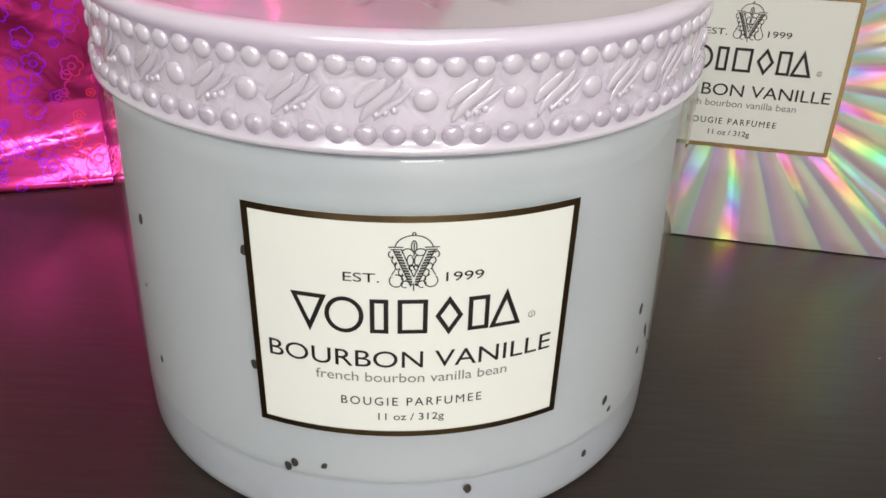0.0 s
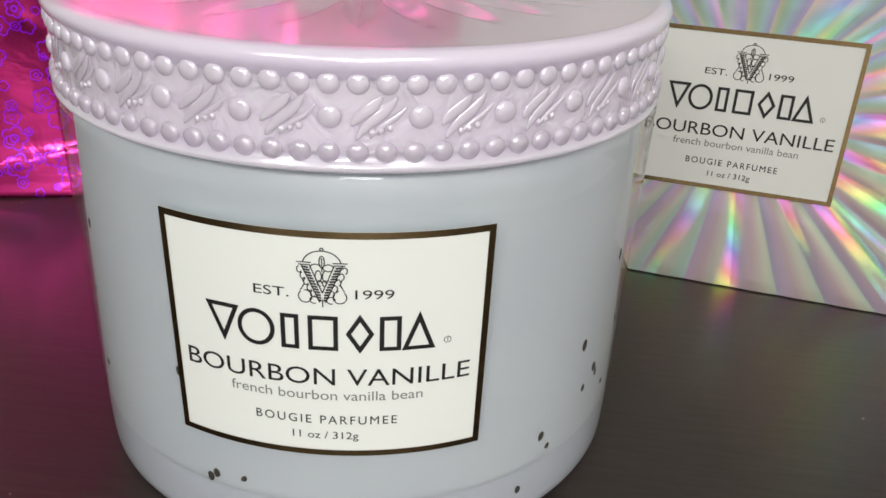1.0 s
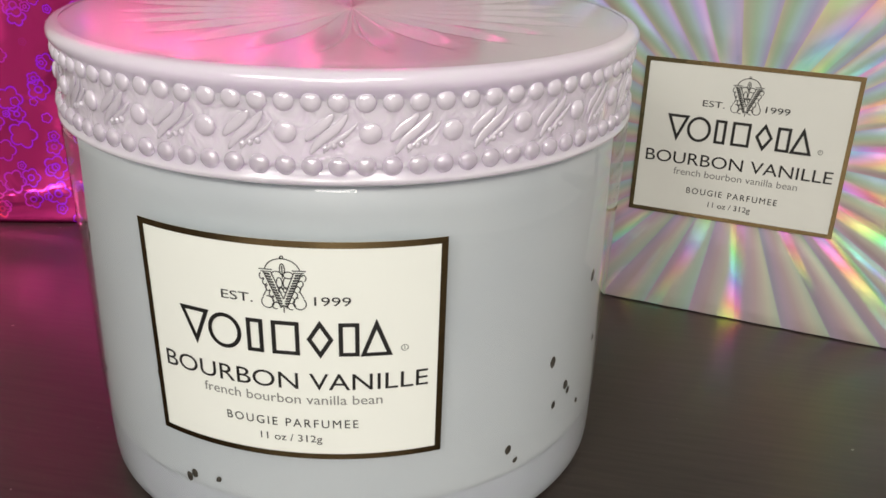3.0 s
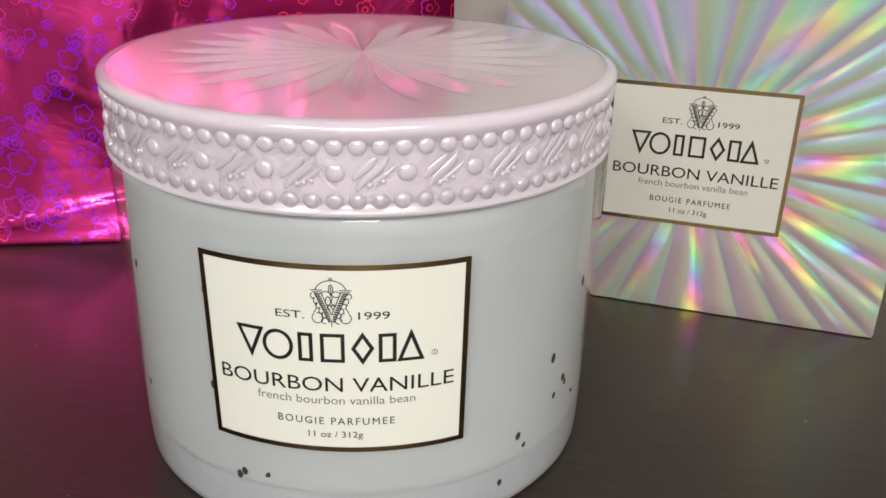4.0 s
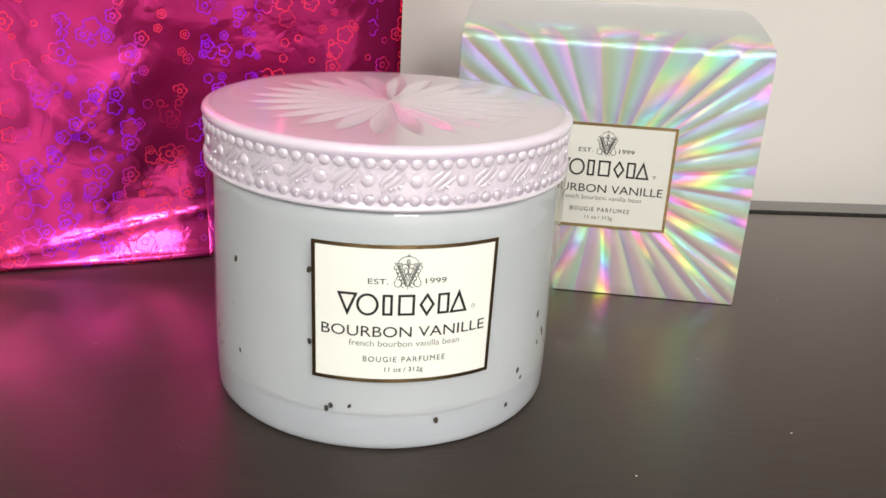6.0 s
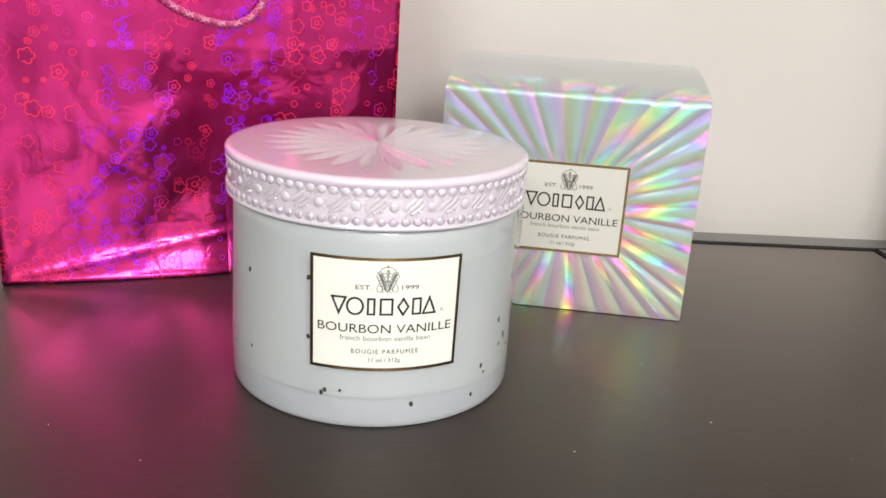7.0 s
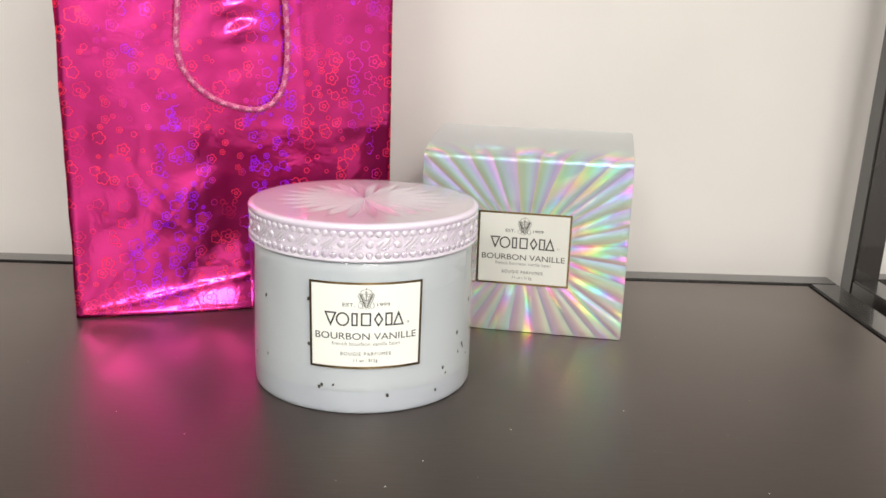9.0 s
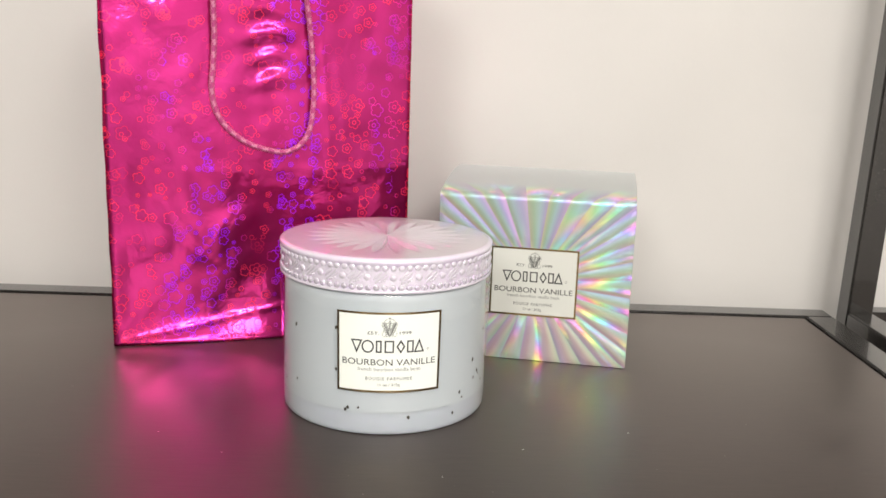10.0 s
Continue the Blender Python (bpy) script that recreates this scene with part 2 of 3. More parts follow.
TABLE = mat_table()
FRAME = mat_paint("grey_brown_metal", (0.026, 0.0235, 0.021), 0.24, metallic=0.0, coat=0.6)
WALL = mat_paint("white_wall_paint", (0.745, 0.72, 0.685), 0.7, 500.0, 0.0001, 0.015)
CEILING = mat_paint("white_ceiling_paint", (0.8, 0.8, 0.78), 0.8, 400.0, 0.0001, 0.02)
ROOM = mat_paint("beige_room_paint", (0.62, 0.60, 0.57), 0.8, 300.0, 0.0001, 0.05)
# Unseen right wall: dim reflections for the foil are put into its colour.
DARK_ROOM = mat_paint("dim_mirrored_wall", (0.54, 0.51, 0.48), 0.8, 300.0, 0.0001, 0.05)
FLOOR = mat_paint("brown_floor", (0.12, 0.09, 0.075), 0.5, 200.0, 0.0002, 0.15)
WAX = mat_wax()
BASE_GLASS = mat_milk_glass("milky_base_glass", (0.56, 0.60, 0.65), 0.35, 0.3)
LID_GLASS = mat_milk_glass("milky_lavender_glass", (0.825, 0.742, 0.89), 0.2, 0.45, 0.003)
BAND_GLASS = mat_milk_glass("rippled_lavender_glass", (0.87, 0.785, 0.925), 0.2, 1.0, 0.003, ripple=0.0008)
TOP_GLASS = mat_milk_glass("clearer_lavender_glass", (0.63, 0.585, 0.63), 0.12, 0.0, specular=0.8)


def mat_bead_glass(name, clear_part):
    """Pressed glass, milky in the body and clearer at the skin: it bends what lies behind, and the surface glints."""
    n = Nodes(name)
    bent = n.add("ShaderNodeBsdfRefraction", {"Color": (0.99, 0.98, 1.0, 1), "Roughness": 0.05, "IOR": 1.35}).outputs[0]
    milk = n.principled(Base_Color=(0.91, 0.845, 0.95, 1), Roughness=0.3)
    body = n.add("ShaderNodeMixShader", {0: clear_part, 1: milk, 2: bent}).outputs[0]
    gloss = n.add("ShaderNodeBsdfGlossy", {"Color": (1, 1, 1, 1), "Roughness": 0.07}).outputs[0]
    facing = n.add("ShaderNodeLayerWeight", {"Blend": 0.5}).outputs["Facing"]
    fresnel = n.maths("ADD", 0.13, n.maths("MULTIPLY", 0.5, n.maths("POWER", facing, 4.0)))
    return n.done(n.add("ShaderNodeMixShader", {0: fresnel, 1: body, 2: gloss}).outputs[0])


BEAD_GLASS = mat_bead_glass("milky_bead_glass", 0.20)
CLEAR_BEAD = mat_bead_glass("clearer_bead_glass", 0.50)
CLEAR = mat_clear_glass("clear_glass")
PLATE = mat_clear_glass("clear_lid_glass", (1, 1, 1, 1), 0.19, 0.05, 0.45)
FOIL = mat_foil()
PEARL = mat_pearl()
PAPER = mat_paint("cream_label_paper", (0.955, 0.985, 0.915), 0.45, 1500.0, 0.00001, 0.012)
# Label paper again, darker: the carton's weaker light is put into the colour.
DIM_PAPER = mat_paint("dimmed_label_paper", (0.71, 0.715, 0.655), 0.4, 1500.0, 0.00001, 0.012)
INK = mat_paint("black_print", (0.014, 0.014, 0.013), 0.4, 1500.0, 0.00001)
GREY_INK = mat_paint("grey_print", (0.25, 0.25, 0.235), 0.4, 1500.0, 0.00001)
GOLD = mat_paint("gold_foil", (0.36, 0.27, 0.135), 0.16, 900.0, 0.00002, 0.08, metallic=1.0)
FLECK = mat_paint("brown_vanilla_fleck", (0.055, 0.048, 0.036), 0.6, 1500.0, 0.00005, 0.2)
CORD_A = mat_paint("pink_cord", (0.58, 0.07, 0.25), 0.5, 1500.0, 0.00005, 0.1)
CORD_B = mat_paint("pale_pink_cord", (0.78, 0.28, 0.45), 0.4, 1500.0, 0.00005, 0.1)

# ---- building helpers ----


def mesh_of(bm, name, material, smooth=False):
    data = bpy.data.meshes.new(name)
    bmesh.ops.recalc_face_normals(bm, faces=bm.faces)
    for f in bm.faces:
        f.smooth = smooth
    bm.to_mesh(data)
    bm.free()
    data.materials.append(material)
    return data


def part(name, bm, material, parent, label="", smooth=False, m=None):
    """Links a bmesh as one mesh object, under a thing or a part where there is one."""
    ob = new(name, bm if isinstance(bm, bpy.types.Mesh) else mesh_of(bm, name, material, smooth))
    ob.parent = parent
    if m is not None:
        ob.matrix_basis = m
    if label:
        ob["label"] = label
    return ob


def thing(name, label, category, m=None, group="", kind=""):
    ob = new(name)
    if m is not None:
        ob.matrix_world = m
    return tagged(ob, label, category, group, kind)


def box_bm(x0, x1, y0, y1, z0, z1, bevel=0.0, segments=2):
    bm = bmesh.new()
    bmesh.ops.create_cube(bm, size=1.0)
    for v in bm.verts:
        v.co = Vector((x0 + (v.co.x + 0.5) * (x1 - x0), y0 + (v.co.y + 0.5) * (y1 - y0), z0 + (v.co.z + 0.5) * (z1 - z0)))
    if bevel:
        bmesh.ops.bevel(bm, geom=bm.edges[:], offset=bevel, segments=segments, affect="EDGES")
    return bm


def lathe_bm(profile, steps=128, close=False):
    """Turns (radius, height) pairs round z. A radius of 0 closes to one point."""
    bm = bmesh.new()
    rings = []
    for r, z in profile:
        if r == 0:
            rings.append([bm.verts.new((0, 0, z))])
        else:
            rings.append([bm.verts.new((r * math.cos(2 * math.pi * i / steps), r * math.sin(2 * math.pi * i / steps), z)) for i in range(steps)])
    pairs = list(zip(rings, rings[1:])) + ([(rings[-1], rings[0])] if close else [])
    for a, b in pairs:
        for i in range(steps):
            j = (i + 1) % steps
            quad = [a[i % len(a)], a[j % len(a)], b[j % len(b)], b[i % len(b)]]
            quad = [v for k, v in enumerate(quad) if v not in quad[:k]]
            bm.faces.new(quad)
    return bm


def grid_bm(nx, ny, place):
    """A sheet of nx by ny cells; place(s, t) with s and t from 0 to 1."""
    bm = bmesh.new()
    rows = [[bm.verts.new(place(i / nx, j / ny)) for i in range(nx + 1)] for j in range(ny + 1)]
    for j in range(ny):
        for i in range(nx):
            bm.faces.new((rows[j][i], rows[j][i + 1], rows[j + 1][i + 1], rows[j + 1][i]))
    return bm


def ellipsoid_bm(rx, ry, rz, u=10, v=6):
    bm = bmesh.new()
    bmesh.ops.create_uvsphere(bm, u_segments=u, v_segments=v, radius=1.0)
    for w in bm.verts:
        w.co = Vector((w.co.x * rx, w.co.y * ry, w.co.z * rz))
    return bm


# ---- setting: shelf, wall, room ----
# The shelf's own axes: u along its back rim, v away from the viewer, from the inner back corner.
SHELF = pose(0.2505, 0.1683, 0.0, 0, 0, 3.35)

shelf = thing("shelf", "dark brown laminate shelf top in a grey metal frame", "shelf", SHELF, kind="structure")
part("panel", box_bm(-0.95, -0.0012, -0.62, -0.0012, -0.018, 0.0, 0.0006), TABLE, shelf, "dark brown satin laminate panel")
part("frame_rail", box_bm(-0.95, 0.0178, 0.0, 0.0168, -0.022, 0.0012, 0.0009), FRAME, shelf, "grey metal back rail")
part("frame_rail", box_bm(0.0, 0.0178, -0.62, -0.0002, -0.022, 0.0012, 0.0009), FRAME, shelf, "grey metal side rail")
part("groove", box_bm(-0.95, 0.002, -0.62, 0.002, -0.0215, -0.0190), FRAME, shelf, "dark gap under the panel")

rack = thing("shelf_rack", "dark grey square-tube metal rack beside the shelf", "shelf rack", SHELF, kind="structure")
part("post", box_bm(0.0335, 0.0505, 0.0152, 0.0310, -0.75, 0.90, 0.0012), FRAME, rack, "dark grey upright square post",
     m=pose(0.042, 0.025, 0) @ pose(0, 0, 0, 0, 1.35, 0) @ pose(-0.042, -0.025, 0))
part("rail", box_bm(0.0335, 0.0505, -0.62, 0.0150, -0.0220, 0.0, 0.0010), FRAME, rack, "dark grey side rail")
part("rail", box_bm(0.0507, 0.60, 0.0180, 0.0330, -0.0200, 0.0, 0.0010), FRAME, rack, "dark grey rail")

BACK = 0.055
wall_back = new("wall_back", mesh_of(box_bm(-2.2, 2.0, BACK, BACK + 0.12, -0.75, 1.75), "wall_back", WALL))
wall_back.matrix_world = SHELF
tagged(wall_back, "plain white painted wall behind the shelf", "wall", kind="structure")
# Unseen room shell, added to bounce light and be mirrored by foil and glass.
for name, b, material, words in (
    ("wall_left", (-2.32, -2.2, -3.2, BACK + 0.12, -0.75, 1.75), ROOM, "unseen plain beige side wall closing the room"),
    ("wall_right", (2.0, 2.12, -3.2, BACK + 0.12, -0.75, 1.75), DARK_ROOM, "unseen side wall, toned darker to dim reflections in the foil"),
    ("wall_front", (-2.32, 2.12, -3.32, -3.2, -0.75, 1.75), ROOM, "unseen plain beige wall closing the room"),
    ("floor", (-2.32, 2.12, -3.32, BACK + 0.12, -0.87, -0.75), FLOOR, "plain brown floor"),
    ("ceiling", (-2.32, 2.12, -3.32, BACK + 0.12, 1.75, 1.87), CEILING, "plain white ceiling"),
):
    ob = new(name, mesh_of(box_bm(*b), name, material))
    ob.matrix_world = SHELF
    tagged(ob, words, name.split("_")[0], kind="structure")

# ---- printed label, laid on a curved jar or on a flat box ----
FONT_CACHE = {}


def text_flat(words):
    """The outline of words as flat triangles, scaled to a box from (0, 0) to (1, 1)."""
    curve = bpy.data.curves.new("lettering", "FONT")
    curve.body, curve.resolution_u = words, 4
    if words.startswith("BOUGIE"):
        curve.space_character = 1.28
    ob = new("lettering", curve)
    bpy.context.view_layer.update()
    data = ob.evaluated_get(bpy.context.evaluated_depsgraph_get()).to_mesh()
    pts = [tuple(v.co) for v in data.vertices]
    faces = [tuple(p.vertices) for p in data.polygons]
    bpy.data.objects.remove(ob)
    bpy.data.curves.remove(curve)
    lo, hi = [min(p[k] for p in pts) for k in (0, 1)], [max(p[k] for p in pts) for k in (0, 1)]
    return [((p[0] - lo[0]) / (hi[0] - lo[0]), (p[1] - lo[1]) / (hi[1] - lo[1])) for p in pts], faces


def from_flat(pts, faces, lay, h):
    bm = bmesh.new()
    vs = [bm.verts.new(lay(a, b, h)) for a, b in pts]
    for f in faces:
        try:
            bm.faces.new([vs[i] for i in f])
        except ValueError:
            pass
    return bm


def strokes_flat(lines, width):
    """Flat ribbons along open or closed lines of points."""
    pts, faces = [], []
    for line in lines:
        n = len(line)
        base = len(pts)
        closed = math.dist(line[0], line[-1]) < 1e-9
        for i, (x, y) in enumerate(line):
            before = line[i - 1] if i else (line[-2] if closed else None)
            after = line[i + 1] if i < n - 1 else (line[1] if closed else None)
            sides = []
            for (ax, ay), (bx, by) in ((before, (x, y)) if before else ((x, y), after), ((x, y), after) if after else (before, (x, y))):
                d = math.hypot(bx - ax, by - ay) or 1.0
                sides.append(Vector((-(by - ay) / d, (bx - ax) / d)))
            mitre = (sides[0] + sides[1]).normalized()
            mitre *= width / 2 / max(mitre.dot(sides[0]), 0.34)
            pts += [(x + mitre.x, y + mitre.y), (x - mitre.x, y - mitre.y)]
        faces += [(base + 2 * i, base + 2 * i + 1, base + 2 * i + 3, base + 2 * i + 2) for i in range(n - 1)]
    return pts, faces


def arc(cx, cy, rx, ry, a0, a1, n=20):
    return [(cx + rx * math.cos(radians(a0 + (a1 - a0) * i / n)), cy + ry * math.sin(radians(a0 + (a1 - a0) * i / n))) for i in range(n + 1)]


def emblem_lines():
    """A small crowned shield of plain strokes, 1 wide and 1 high, about (0, 0)."""
    bold, thin = [], []
    thin.append(arc(0, 0.22, 0.36, 0.24, 10, 170))
    thin.append(arc(0, 0.27, 0.05, 0.10, 0, 360))
    thin.append(arc(0, 0.485, 0.03, 0.025, 0, 360, 10))
    for s in (-1, 1):
        thin.append([(s * 0.48, 0.255), (s * 0.20, 0.255)])
        thin.append([(s * 0.44, 0.215), (s * 0.22, 0.215)])
        thin.append([(s * 0.39, 0.21), (s * 0.055, -0.44)])
        thin.append([(s * 0.23, 0.21), (s * 0.0, -0.27)])
        for k in range(13):
            y = 0.18 - 0.048 * k
            out = 0.055 + 0.335 * (y + 0.44) / 0.65
            into = max(0.23 * (y + 0.27) / 0.48, 0.0)
            bold.append([(s * out, y), (s * (into + 0.25 * (out - into)), y - 0.012)])
        thin.append(arc(s * 0.12, 0.17, 0.10, 0.06, 20, 330 if s > 0 else 200))
        thin.append(arc(s * 0.07, 0.02, 0.06, 0.10, 60, 330 if s > 0 else 480))
        thin.append(arc(s * 0.05, -0.10, 0.045, 0.05, 0, 300, 12))
        for k in range(5):
            thin.append(arc(s * (0.43 - 0.062 * k), 0.13 - 0.105 * k, 0.045, 0.055, -80 if s > 0 else 100, 150 if s > 0 else 330, 10))
        thin.append(arc(s * 0.33, -0.34, 0.13, 0.11, 100, 410 if s > 0 else -230))
        thin.append(arc(s * 0.16, -0.40, 0.08, 0.06, 0, 290))
        thin.append([(s * 0.42, -0.24), (s * 0.34, -0.12), (s * 0.38, -0.02)])
    thin.append([(0, 0.10), (0, 0.34)])
    thin.append([(0, -0.38), (0, -0.52)])
    return bold, thin


def brand_shapes():
    """The row of plain shapes that stands for the maker's mark: 0 to 1 across, 0 to 1 high."""
    lines = [[(0.0, 0.97), (0.066, 0.06), (0.132, 0.97), (0.0, 0.97)]]
    lines.append(arc(0.222, 0.5, 0.076, 0.47, 0, 360, 28))
    lines.append([(0.345, 0.06), (0.345, 0.94), (0.405, 0.94), (0.405, 0.06), (0.345, 0.06)])
    lines.append([(0.465, 0.06), (0.465, 0.94), (0.575, 0.94), (0.575, 0.06), (0.465, 0.06)])
    lines.append(arc(0.680, 0.5, 0.050, 0.46, 0, 360, 4))
    lines.append([(0.775, 0.06), (0.775, 0.94), (0.85, 0.94), (0.85, 0.06), (0.775, 0.06)])
    lines.append([(0.878, 0.05), (0.939, 0.95), (1.0, 0.05), (0.878, 0.05)])
    return lines


def label_on(parent, lay, fine, paper):
    """Cream label with a gold edge and its print. lay(a, b, h): metres across and up from its middle, and out."""
    w, hgt, edge = 0.0441, 0.0349, 0.00095
    sheet = part("label", grid_bm(fine, 4, lambda s, t: lay((s - 0.5) * w, (t - 0.5) * hgt, 0.00010)), paper, parent, "cream paper label with a gold edge", True)
    bm = bmesh.new()

    def strip(a0, a1, b0, b1):
        n = fine if a1 - a0 > 0.01 else 1
        lo = [bm.verts.new(lay(a0 + (a1 - a0) * i / n, b0, 0.00018)) for i in range(n + 1)]
        hi = [bm.verts.new(lay(a0 + (a1 - a0) * i / n, b1, 0.00018)) for i in range(n + 1)]
        for i in range(n):
            bm.faces.new((lo[i], lo[i + 1], hi[i + 1], hi[i]))

    strip(-w / 2, w / 2, hgt / 2 - edge, hgt / 2)
    strip(-w / 2, w / 2, -hgt / 2, -hgt / 2 + edge)
    strip(-w / 2, -w / 2 + edge, -hgt / 2 + edge, hgt / 2 - edge)
    strip(w / 2 - edge, w / 2, -hgt / 2 + edge, hgt / 2 - edge)
    part("border", bm, GOLD, sheet, "dark gold foil border")
    for words, a0, a1, b0, b1, ink in (
        ("EST.", -0.00890, -0.00430, 0.00790, 0.00925, INK),
        ("1999", 0.00410, 0.00900, 0.00800, 0.00935, INK),
        ("BOURBON VANILLE", -0.01965, 0.01975, -0.00545, -0.00275, INK),
        ("french bourbon vanilla bean", -0.01310, 0.01320, -0.00790, -0.00635, GREY_INK),
        ("BOUGIE PARFUMEE", -0.00970, 0.00975, -0.01195, -0.01055, INK),
        ("11 oz / 312g", -0.00460, 0.00450, -0.01490, -0.01330, INK),
    ):
        if words not in FONT_CACHE:
            FONT_CACHE[words] = text_flat(words)
        pts, faces = FONT_CACHE[words]
        placed = [(a0 + p[0] * (a1 - a0), b0 + p[1] * (b1 - b0)) for p in pts]
        part("lettering", from_flat(placed, faces, lay, 0.00018), ink, sheet, "printed words in dark ink")
    pts, faces = strokes_flat([[(-0.0155 + 0.0297 * x, 0.0001 + 0.0053 * y) for x, y in line] for line in brand_shapes()], 0.00060)
    part("brand_mark", from_flat(pts, faces, lay, 0.00020), INK, sheet, "row of plain black printed shapes")
    pts, faces = strokes_flat([arc(0.0163, 0.0011, 0.00047, 0.00047, 0, 360), [(0.0163, 0.0008), (0.0163, 0.0014)]], 0.00009)
    part("ring_mark", from_flat(pts, faces, lay, 0.00018), INK, sheet, "tiny printed ring")
    bold, thin = emblem_lines()
    size = lambda lines: [[(0.0066 * x, 0.0110 + 0.0082 * y) for x, y in line] for line in lines]
    p1, f1 = strokes_flat(size(bold), 0.00027)
    p2, f2 = strokes_flat(size(thin), 0.00015)
    part("emblem", from_flat(p1 + p2, f1 + [tuple(i + len(p1) for i in f) for f in f2], lay, 0.00018), INK, sheet, "ornate black printed emblem")


# ---- candle jar ----
R0, TAPER = 0.0467, 0.0188


def jar_radius(z):
    return R0 + TAPER * z


candle = thing("candle_jar", "pale blue wax candle in a clear glass jar on the shelf", "candle")
CORNER = [(0.0, 0.0), (0.0455, 0.0), (0.0462, 0.0002), (0.0466, 0.0008), (0.0467, 0.0022), (0.04685, 0.0068)]
part("glass_wall", lathe_bm([(r + 0.00002, z) for r, z in CORNER[3:]] + [(jar_radius(z), z) for z in (0.02, 0.04, 0.0605)] + [(jar_radius(0.061) - 0.0004, 0.0614)], 160),
     CLEAR, candle, "thin clear glass wall", True)
part("glass_base", lathe_bm([(max(r - 0.0003, 0.0), z + 0.00003) for r, z in CORNER] + [(0.0464, 0.0098)], 160), BASE_GLASS, candle, "thick milky glass base", True)


def wax_radius(z):
    """The wax stands back from the outside of the glass, more so towards its top."""
    return jar_radius(z) - 0.0005 - 0.0016 * min(max((z - 0.012) / 0.045, 0.0), 1.0)


part("wax", lathe_bm([(0.0464, 0.0098)] + [(wax_radius(z), z) for z in (0.0125, 0.025, 0.04, 0.057, 0.0603)] + [(wax_radius(0.0603) - 0.0006, 0.0609), (0.0, 0.0609)], 160),
     WAX, candle, "pale blue-white wax", True)


def jar_lay(a, b, h):
    z = 0.03685 + b
    angle = radians(9.3) + a / 0.0473
    r = jar_radius(z) + h
    return (r * math.sin(angle), -r * math.cos(angle), z)


label_on(candle, jar_lay, 48, PAPER)

FLECKS = [(-47.4, 42.1, 1.5), (-18.5, 45.7, 1.3), (-18.6, 27.6, 1.2), (-47.2, 17.8, 1.0), (-13.4, 10.6, 1.3), (-12.0, 11.6, 1.2), (-6.3, 12.0, 0.9), (19.9, 7.8, 1.3), (46.8, 6.1, 1.1),
          (51.6, 14.4, 1.3), (53.7, 11.8, 0.9), (64.4, 18.2, 1.1), (68.6, 20.4, 1.5), (69.8, 19.0, 1.0), (62.6, 26.8, 1.5), (75.1, 14.7, 0.9), (76.6, 37.2, 1.6), (82.6, 23.3, 1.0),
          (-64.9, 18.4, 1.0), (-62.6, 14.5, 0.9), (-50.0, 30.0, 0.5), (100.0, 33.0, 1.2), (-95.0, 25.0, 1.3), (140.0, 18.0, 1.3), (-140.0, 40.0, 1.2), (178.0, 28.0, 1.2)]
for i, (angle, z, size) in enumerate(FLECKS):
    bm = ellipsoid_bm(0.00050 * size, 0.00014, 0.00068 * size, 9, 6)
    for v in bm.verts:
        v.co += Vector([0.00012 * noise.noise(v.co * 2500 + Vector((i, 2 * i, 0)))] * 3)
    r = wax_radius(z / 1000) if z > 10 else jar_radius(z / 1000) - 0.0002
    angle = 7 + math.degrees(math.asin(max(min((jar_radius(z / 1000) - 0.0004) / r * math.sin(radians(angle - 7)), 0.995), -0.995))) if abs(angle) < 90 else angle
    part("fleck", bm, FLECK, candle, "dark brown vanilla fleck", True,
         pose(r * math.sin(radians(angle)), -r * math.cos(radians(angle)), z / 1000, 0, 0, angle) @ pose(0, 0, 0, 0, random.uniform(-40, 40), 0))

# ---- lid ----
lid = thing("jar_lid", "milky lavender pressed-glass lid with beaded rim on the jar", "lid")
part("band", lathe_bm([(0.0472, 0.0640), (0.0472, 0.0673), (0.0472, 0.0706), (0.0472, 0.0730)], 192), BAND_GLASS, lid, "recessed rippled glass band", True)
part("lower_rim", lathe_bm([(0.0440, 0.0618), (0.0474, 0.0618), (0.0479, 0.0622), (0.0479, 0.0627), (0.0474, 0.0631), (0.0472, 0.0640)], 192), LID_GLASS, lid, "smooth lower rim", True)
part("upper_rim", lathe_bm([(0.0472, 0.0730), (0.0474, 0.0736), (0.04775, 0.0741), (0.0480, 0.0747), (0.04805, 0.0752), (0.0479, 0.0757), (0.0475, 0.07612), (0.0469, 0.07636), (0.0460, 0.07650)], 192),
     LID_GLASS, lid, "smooth rounded upper rim", True)
PETALS, TIP = 24, 0.0375


def star_height(x, y):
    """A star of pressed petals, each a ridge between two hollows, running out to a point."""
    r = math.hypot(x, y)
    dome = 0.0768 - 0.0004 * (r / 0.047) ** 2
    if r > TIP or r < 1e-6:
        return dome
    k = (math.degrees(math.atan2(y, x)) + 1.0) / 360 * PETALS
    off = abs(k - round(k)) * 2
    s = r / TIP
    width = 1.0 if s < 0.45 else max(1 - ((s - 0.45) / 0.55) ** 1.6, 0.0)
    if off >= width or width == 0:
        return dome
    return dome - 0.0022 * min(s * 3.0, 1.0) * width * (1 - off / width) ** 0.8


rings = [0.0005, 0.0015, 0.003] + [0.0045 + 0.0015 * i for i in range(22)] + [0.0375, 0.0400, 0.0430, 0.0450, 0.0460]
bm = bmesh.new()
spokes = PETALS * 12
hub = bm.verts.new((0, 0, star_height(0, 0)))
loops = []
for r in rings:
    loops.append([bm.verts.new((r * math.cos(2 * math.pi * i / spokes), r * math.sin(2 * math.pi * i / spokes),
                                star_height(r * math.cos(2 * math.pi * i / spokes), r * math.sin(2 * math.pi * i / spokes)))) for i in range(spokes)])
